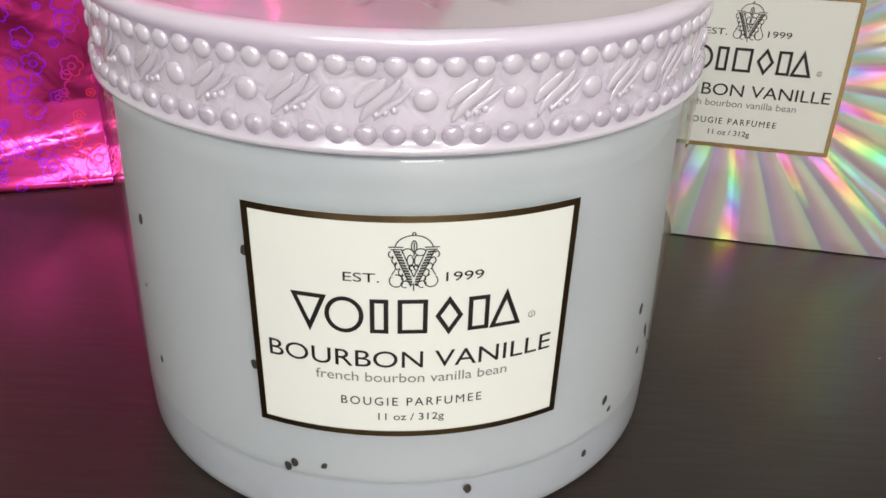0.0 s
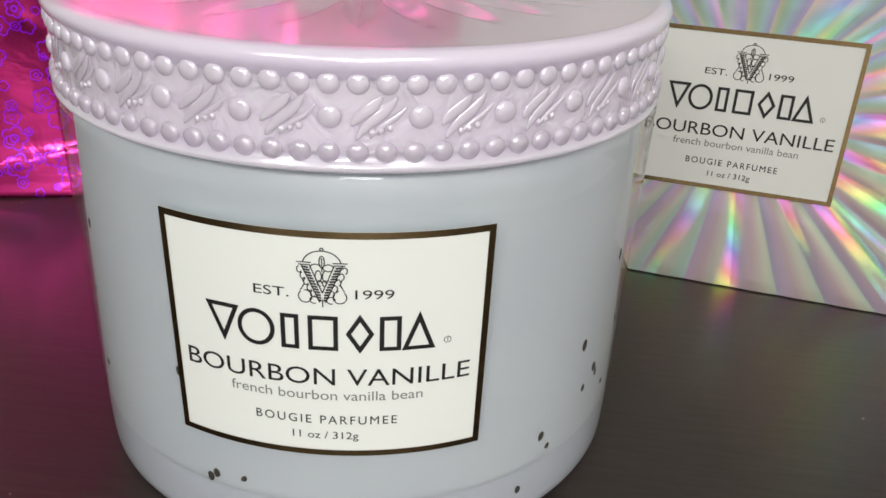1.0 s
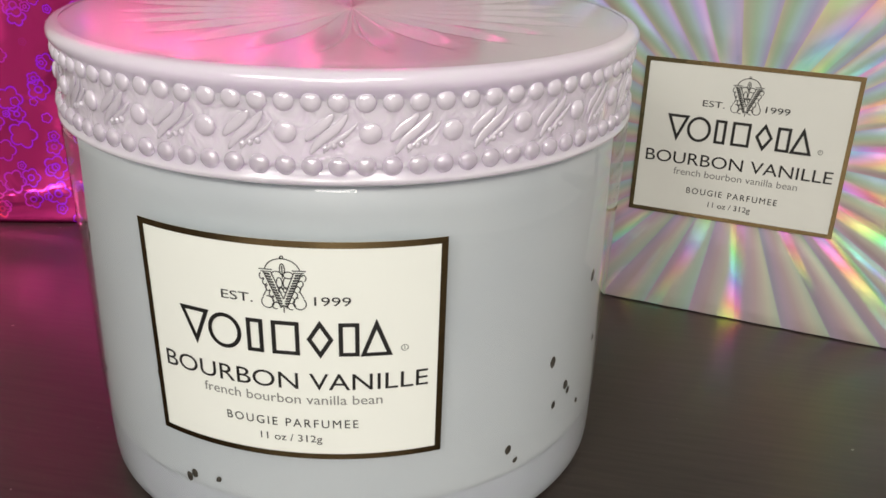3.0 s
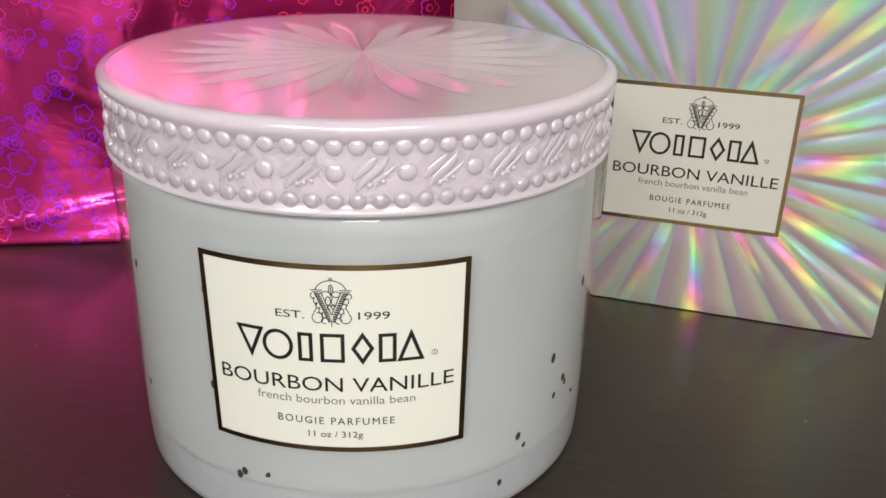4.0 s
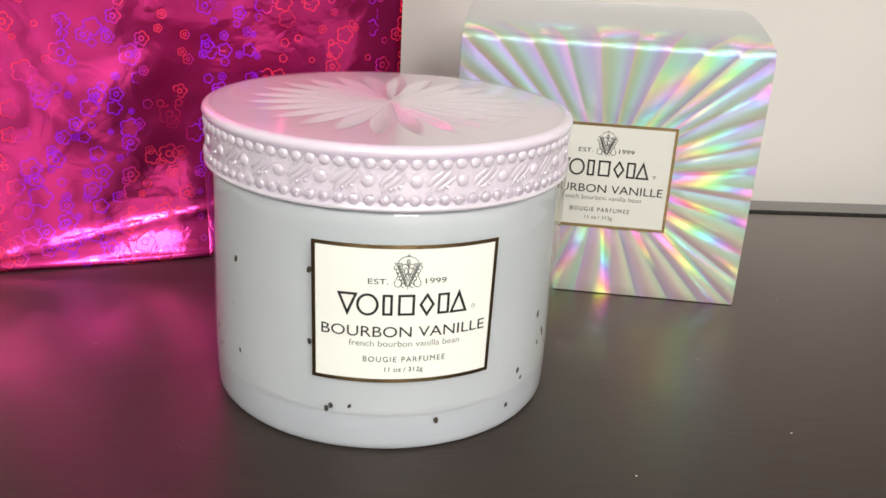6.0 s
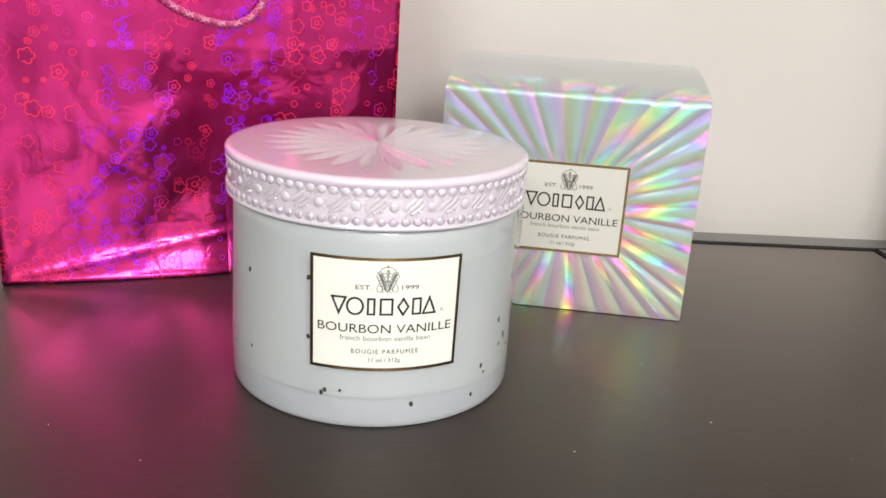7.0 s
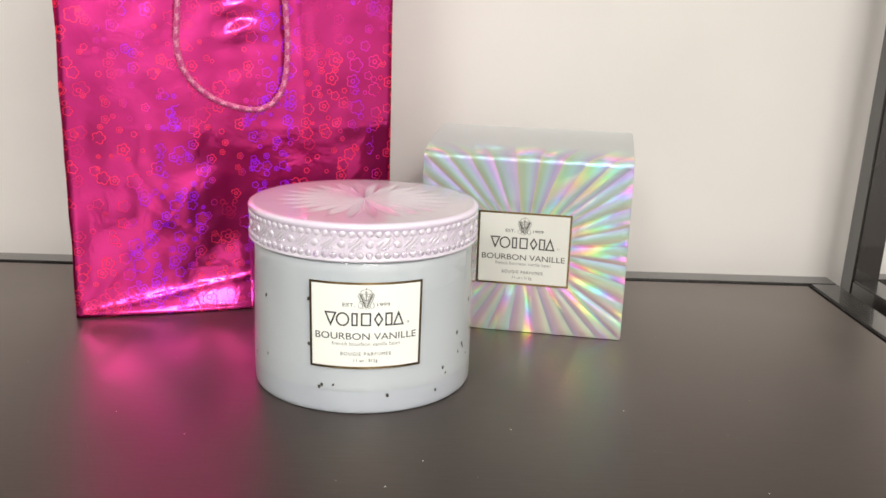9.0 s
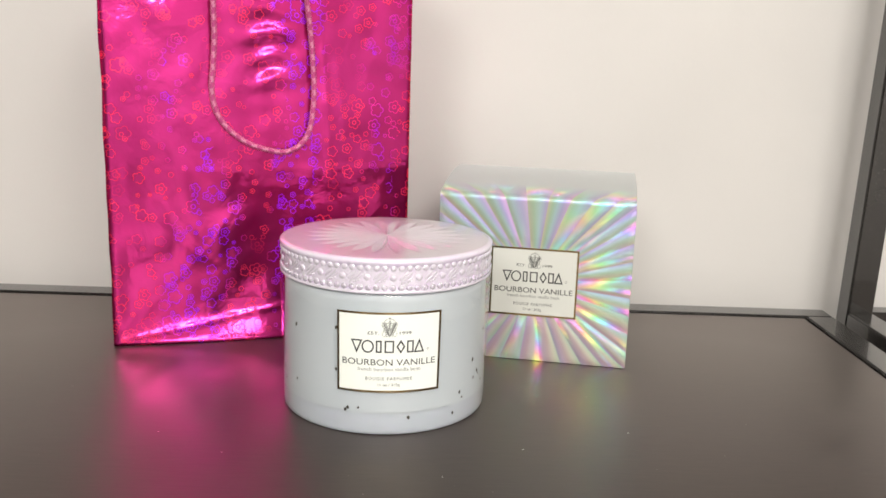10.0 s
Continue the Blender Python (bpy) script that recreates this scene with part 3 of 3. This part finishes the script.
for i in range(spokes):
    bm.faces.new((hub, loops[0][i], loops[0][(i + 1) % spokes]))
for a, b in zip(loops, loops[1:]):
    for i in range(spokes):
        bm.faces.new((a[i], b[i], b[(i + 1) % spokes], a[(i + 1) % spokes]))
part("star_top", bm, TOP_GLASS, lid, "glossy top with a pressed star of petals", True)
part("top_plate", lathe_bm([(0.04808, 0.0753), (0.04795, 0.07575), (0.04755, 0.07620), (0.0469, 0.07655), (0.0459, 0.07685), (0.0442, 0.07708), (0.0300, 0.07734), (0.0, 0.07742)], 192), PLATE, lid, "smooth clear skin over the star", True)

bead_mesh = mesh_of(ellipsoid_bm(0.00132, 0.00058, 0.00124, 16, 10), "bead", BEAD_GLASS, True)
clear_bead = mesh_of(ellipsoid_bm(0.00136, 0.00074, 0.00128, 16, 10), "bead", CLEAR_BEAD, True)
boss_mesh = mesh_of(ellipsoid_bm(0.00145, 0.00056, 0.00140, 16, 10), "boss", BEAD_GLASS, True)
dot_mesh = mesh_of(ellipsoid_bm(0.00045, 0.00040, 0.00050, 8, 5), "dot", BEAD_GLASS, True)


def leaf_bm(length, width):
    bm = ellipsoid_bm(length / 2, 0.00017, width / 2, 16, 8)
    for v in bm.verts:
        v.co.z += 75.0 * v.co.x * abs(v.co.x)
    return bm


leaf_long = mesh_of(leaf_bm(0.0070, 0.0013), "leaf", BEAD_GLASS, True)
leaf_short = mesh_of(leaf_bm(0.0050, 0.0014), "leaf", BEAD_GLASS, True)
leaf_thin = mesh_of(leaf_bm(0.0058, 0.0007), "leaf", BEAD_GLASS, True)


def round_band(angle, z, r=0.0473):
    return pose(r * math.sin(radians(angle)), -r * math.cos(radians(angle)), z, 0, 0, angle)


STEP = 360 / 88
for i in range(88):
    part("bead", bead_mesh, None, lid, m=round_band(2.4 + STEP * i, 0.0726))
    part("bead", clear_bead, None, lid, m=round_band(2.3 + STEP * i, 0.0644))
for i in range(28):
    angle = -2.2 + 360 / 28 * i
    part("boss", boss_mesh, None, lid, m=round_band(angle, 0.0687))
    part("leaf", leaf_long, None, lid, m=round_band(angle + 6.6, 0.0686) @ pose(0, 0, 0, 0, -33, 0))
    part("leaf", leaf_short, None, lid, m=round_band(angle + 5.2, 0.0694) @ pose(0, 0, 0, 0, -33, 0))
    part("leaf", leaf_thin, None, lid, m=round_band(angle + 8.3, 0.0681) @ pose(0, 0, 0, 0, -30, 0))
    for k in range(3):
        part("dot", dot_mesh, None, lid, m=round_band(angle + 6.0 + 1.25 * k, 0.0668 + 0.0003 * k, 0.0472))

# ---- carton ----
BOX_W, BOX_H, BOX_D = 0.1011, 0.0879, 0.105
carton = thing("gift_box", "white holographic carton with pleated rays and a cream label", "box", pose(0.1197, 0.0529, 0.0, 0, 0, -6.69))
CX, CZ, LW, LH = -0.0499, 0.0430, 0.0466, 0.0378


def ray_relief(x, z):
    """Rounded petals that run from the label's edge to the rim of the face, with a sharp groove between each two."""
    dx, dz = x - CX, z - CZ
    sx, sz = abs(dx) / (BOX_W / 2), abs(dz) / (BOX_H / 2)
    if sx > sz:
        along = (0.5 + 0.5 * dz / (BOX_H / 2) / max(sx, 1e-6)) * 9
    else:
        along = (0.5 + 0.5 * dx / (BOX_W / 2) / max(sz, 1e-6)) * 9
    inner = max(abs(dx) - LW / 2, abs(dz) - LH / 2)
    outer = min(BOX_W / 2 - abs(dx), BOX_H / 2 + dz)
    fade = min(max(inner / 0.005, 0), 1) * min(max((outer - 0.0005) / 0.0035, 0), 1) ** 0.6
    phase = along - math.floor(along)
    pleat = math.sin(math.pi * phase) ** 0.9 * (1.12 - 0.24 * phase)
    over = max(z - (BOX_H - FOLD), 0) / (0.0125 + 0.004 * math.sin(5.1 * math.floor(along)))
    pleat = max(pleat - over, 0)
    grow = 0.45 + 0.55 * min(max(sx, sz), 1)
    return (0.00042 + 0.00010 * math.sin(2.7 * math.floor(along) + 1.0)) * fade * pleat * grow


DOME, FOLD = 0.0074, 0.0024
ARC = FOLD * math.pi / 2


def dome_height(y):
    """The top's outline from the side: a rounded fold in front, then a low arch."""
    if y < FOLD:
        return BOX_H - FOLD + (dome_height(FOLD) - BOX_H + FOLD) * math.sin(math.acos(1 - max(y, 0) / FOLD))
    return BOX_H - 0.0002 + DOME * math.sin(math.pi * min(y / BOX_D, 1)) ** 0.85


def front_place(s, t):
    """The pleated front, which rolls over the fold at its upper end."""
    x, v = -BOX_W + 0.0004 + s * (BOX_W - 0.0008), 0.0004 + t * (BOX_H - FOLD + ARC - 0.0004)
    lift = 0.0002 + ray_relief(x, v)
    turn = max(v - (BOX_H - FOLD), 0) / ARC * math.pi / 2
    if turn == 0:
        return (x, -lift, v)
    y = FOLD * (1 - math.cos(turn))
    return (x, y - lift * math.cos(turn), dome_height(y) + lift * math.sin(turn))


def top_place(s, t):
    x, y = -BOX_W + 0.0004 + s * (BOX_W - 0.0008), FOLD + t * (BOX_D - 0.0003 - FOLD)
    return (x, y, dome_height(y) + 0.0002 + ray_relief(x, BOX_H - FOLD + ARC + y - FOLD))


part("body", box_bm(-BOX_W, 0.0, 0.0, BOX_D, 0.0, BOX_H - 0.0036, 0.0006), PEARL, carton, "pearl white cardboard body")
part("front_panel", grid_bm(230, 200, front_place), PEARL, carton, "embossed rainbow pleats", True)
part("top_panel", grid_bm(230, 110, top_place), PEARL, carton, "arched top with fading pleats", True)
for x in (-BOX_W + 0.0003, -0.0003):
    part("end_flap", grid_bm(1, 90, lambda s, t, x=x: (x, t * BOX_D, (BOX_H - 0.0050) * (1 - s) + (dome_height(t * BOX_D) + 0.0001) * s)), PEARL, carton, "arched cardboard end")


def box_lay(a, b, h):
    return (CX + a * 1.033, -0.0005 - h * 1.3, CZ + b * 1.047)


label_on(carton, box_lay, 8, DIM_PAPER)

# ---- gift bag ----
BAG_W, BAG_H, BAG_D = 0.1628, 0.232, 0.052
bag = thing("gift_bag", "glossy magenta holographic foil gift bag with flower pattern", "gift bag", pose(-0.1509, 0.0455, 0.0, 0, 0, 23.7))


def near_line(x, z, ax, az, bx, bz):
    """How far (x, z) lies from the line a-b, signed, and how far past its ends."""
    dx, dz = bx - ax, bz - az
    length = math.hypot(dx, dz)
    along = ((x - ax) * dx + (z - az) * dz) / length
    return ((x - ax) * dz - (z - az) * dx) / length, max(-along, along - length, 0)


CREASES = [(0.0, 0.0, 0.045, 0.049, 0.0011), (0.045, 0.049, 0.022, 0.068, 0.0009), (0.045, 0.049, 0.062, 0.072, 0.0007), (0.045, 0.049, 0.060, 0.042, 0.0006),
           (0.0, 0.003, 0.105, 0.021, 0.0030), (0.1628, 0.0, 0.118, 0.049, 0.0010), (0.118, 0.049, 0.140, 0.068, 0.0008), (0.030, 0.0945, 0.070, 0.0938, 0.0005),
           (0.088, 0.0949, 0.1628, 0.0945, 0.0008), (0.116, 0.098, 0.112, 0.158, 0.0024), (0.126, 0.100, 0.120, 0.150, 0.0010)]


def ledge(z):
    """A belly below the cross fold, leaning back towards it."""
    stops = ((0.0, 0.0), (0.018, -0.0006), (0.064, 0.0017), (0.078, -0.0001), (0.0945, 0.0), (1.0, 0.0))
    for (z0, a), (z1, b) in zip(stops, stops[1:]):
        if z <= z1:
            k = (z - z0) / (z1 - z0)
            return a + (b - a) * k * k * (3 - 2 * k)
    return 0.0


def bag_front(s, t):
    x, z = s * BAG_W, t * BAG_H
    side = min(x, BAG_W - x)
    right = min(max((x - 0.06) / 0.04, 0), 1)
    out = (0.0022 * math.sin(math.pi * t) + 0.0026 * max(1 - z / 0.015, 0) + 0.0056 * (right * max(1 - z / 0.088, 0) + (1 - right) * max(1 - z / 0.022, 0)) - 0.0012 * max(1 - z / 0.06, 0)) * math.sin(math.pi * s)
    for ax, az, bx, bz, depth in CREASES:
        d, beyond = near_line(x, z, ax, az, bx, bz)
        out += 0.40 * depth * math.exp(-(abs(d) / 0.0016) - beyond / 0.004) * (1 if d > 0 else 0.7)
    out += 0.0019 * noise.noise(Vector((x * 24, z * 17, 1.3))) * min(side / 0.01, 1) * min(z / 0.02, 1)
    out += 0.0009 * max(1 - z / 0.0035, 0) * math.sin(math.pi * min(max(z / 0.0035, 0), 1) * 0.5 + 0.8)
    out += 0.0009 * math.sin(2 * math.pi * (z + 0.005 * noise.noise(Vector((x * 50, z * 20, 2.0)))) / 0.0125) * math.exp(-((x - 0.083) / 0.010) ** 2 - ((z - 0.160) / 0.026) ** 2)
    out += 0.0018 * noise.noise(Vector((x * 48 + 11 * z, z * 62 - 30 * x, 4.0))) * math.exp(-((x - 0.083) / 0.015) ** 2 - ((z - 0.156) / 0.026) ** 2)
    out += 0.00055 * noise.noise(Vector((x * 75, z * 60, 8.0))) * min(side / 0.01, 1) * min(z / 0.02, 1)
    patch = noise.noise(Vector((x * 42, 2.0, 5.0)))
    out += ledge(z + 0.006 * noise.noise(Vector((x * 30, 0.0, 9.0)))) * min(side / 0.03, 1) * min(max(0.55 + 1.1 * patch, 0.15), 1.1) * (1 if x < 0.085 else max(1 - (x - 0.085) / 0.012, 0.1))
    out -= 0.0014 * max(1 - side / 0.0022, 0) ** 2
    out -= 0.0016 * max(1 - z / 0.0014, 0) ** 2
    if 0.0 < 0.0945 - z < 0.024 and x > 0.088:
        out -= 0.0003 * math.sin(math.pi * (0.0945 - z) / 0.024) ** 2 * min((x - 0.088) / 0.008, 1)
    return (x + 0.0006 * noise.noise(Vector((0, z * 40, s * 3))) * (1 if s in (0, 1) else 0), -out, z)


part("front_panel", grid_bm(110, 190, bag_front), FOIL, bag, "creased magenta foil front", True)
part("back_panel", grid_bm(12, 16, lambda s, t: (s * BAG_W, BAG_D, t * BAG_H)), FOIL, bag, "magenta foil back")
for side in (0, 1):
    x = side * BAG_W
    inward = (0.5 - side) * 2

    def gusset(s, t, x=x, inward=inward):
        fold = 1 - abs(2 * s - 1)
        return (x + inward * (0.0004 + fold * 0.016 * min(max((t - 0.22) / 0.5, 0.04), 1)), s * BAG_D, t * BAG_H)

    part("gusset", grid_bm(16, 24, gusset), FOIL, bag, "folded foil side")
part("base", grid_bm(6, 4, lambda s, t: (0.001 + s * (BAG_W - 0.002), 0.001 + t * (BAG_D - 0.002), 0.0006)), FOIL, bag, "flat foil base")

ROPE = [(0.0575, 0.212), (0.0560, 0.195), (0.0550, 0.178), (0.0552, 0.163), (0.0541, 0.1475), (0.0533, 0.136), (0.0556, 0.1246), (0.0617, 0.1158), (0.0715, 0.1086), (0.0832, 0.1048),
        (0.0920, 0.1042), (0.0998, 0.1085), (0.1046, 0.1175), (0.1065, 0.134), (0.1060, 0.150), (0.1048, 0.166), (0.1028, 0.183), (0.1020, 0.198), (0.1010, 0.212)]


def smooth_line(points, steps):
    out = []
    for i in range(len(points) - 1):
        p = [Vector(points[min(max(i + k, 0), len(points) - 1)]) for k in (-1, 0, 1, 2)]
        for j in range(steps):
            t = j / steps
            out.append(0.5 * ((2 * p[1]) + (p[2] - p[0]) * t + (2 * p[0] - 5 * p[1] + 4 * p[2] - p[3]) * t * t + (3 * p[1] - p[0] - 3 * p[2] + p[3]) * t ** 3))
    return out + [Vector(points[-1])]


def tube_bm(line, radius, sides=7):
    bm = bmesh.new()
    rings = []
    for i, p in enumerate(line):
        d = (line[min(i + 1, len(line) - 1)] - line[max(i - 1, 0)]).normalized()
        a = d.cross(Vector((0, 1, 0))).normalized()
        b = a.cross(d)
        rings.append([bm.verts.new(p + radius * (a * math.cos(2 * math.pi * k / sides) + b * math.sin(2 * math.pi * k / sides))) for k in range(sides)])
    for u, v in zip(rings, rings[1:]):
        for k in range(sides):
            bm.faces.new((u[k], u[(k + 1) % sides], v[(k + 1) % sides], v[k]))
    return bm


core = smooth_line([(x, -0.0056 + 0.004 * min(max((z - 0.185) / 0.02, 0), 1), z) for x, z in ROPE], 40)
handle = part("rope_handle", tube_bm(core, 0.00105), CORD_A, bag, "braided pink and pale cord handle", True)
run = 0.0
turns = []
for i, p in enumerate(core):
    run += (p - core[max(i - 1, 0)]).length
    turns.append(run / 0.0062 * 2 * math.pi)
for k in range(6):
    way = 1 if k < 3 else -1
    strand = []
    for i, p in enumerate(core):
        d = (core[min(i + 1, len(core) - 1)] - core[max(i - 1, 0)]).normalized()
        a = d.cross(Vector((0, 1, 0))).normalized()
        b = a.cross(d)
        w = way * (turns[i] + k * 2 * math.pi / 3)
        reach = 0.00094 + 0.00020 * math.sin(3 * turns[i] + (0 if way > 0 else math.pi))
        strand.append(p + reach * (a * math.cos(w) + b * math.sin(w)))
    part("strand", tube_bm(strand, 0.00052, 6), CORD_B if k % 2 else CORD_A, handle, smooth=True)

# ---- dust on the shelf ----
bm = bmesh.new()
for x, y in ((0.0643, -0.0524), (-0.0557, -0.0708), (0.0219, -0.0999), (-0.0876, -0.0554), (0.0330, -0.0808), (0.11, -0.03), (-0.02, -0.13), (0.15, -0.09)):
    start = len(bm.verts)
    bmesh.ops.create_icosphere(bm, subdivisions=1, radius=0.00019, matrix=pose(x, y, 0.0002, 0, 0, 40 * x * 1000))
    bm.verts.ensure_lookup_table()
    for v in bm.verts[start:]:
        v.co.x = x + (v.co.x - x) * (1.8 if x > 0 else 0.9)
        v.co.z = 0.0001 + (v.co.z - 0.0002 + 0.00035) * 0.5
dust = new("dust_specks", mesh_of(bm, "dust_specks", PAPER))
tagged(dust, "tiny pale dust specks lying on the dark shelf", "dust", kind="stuff")
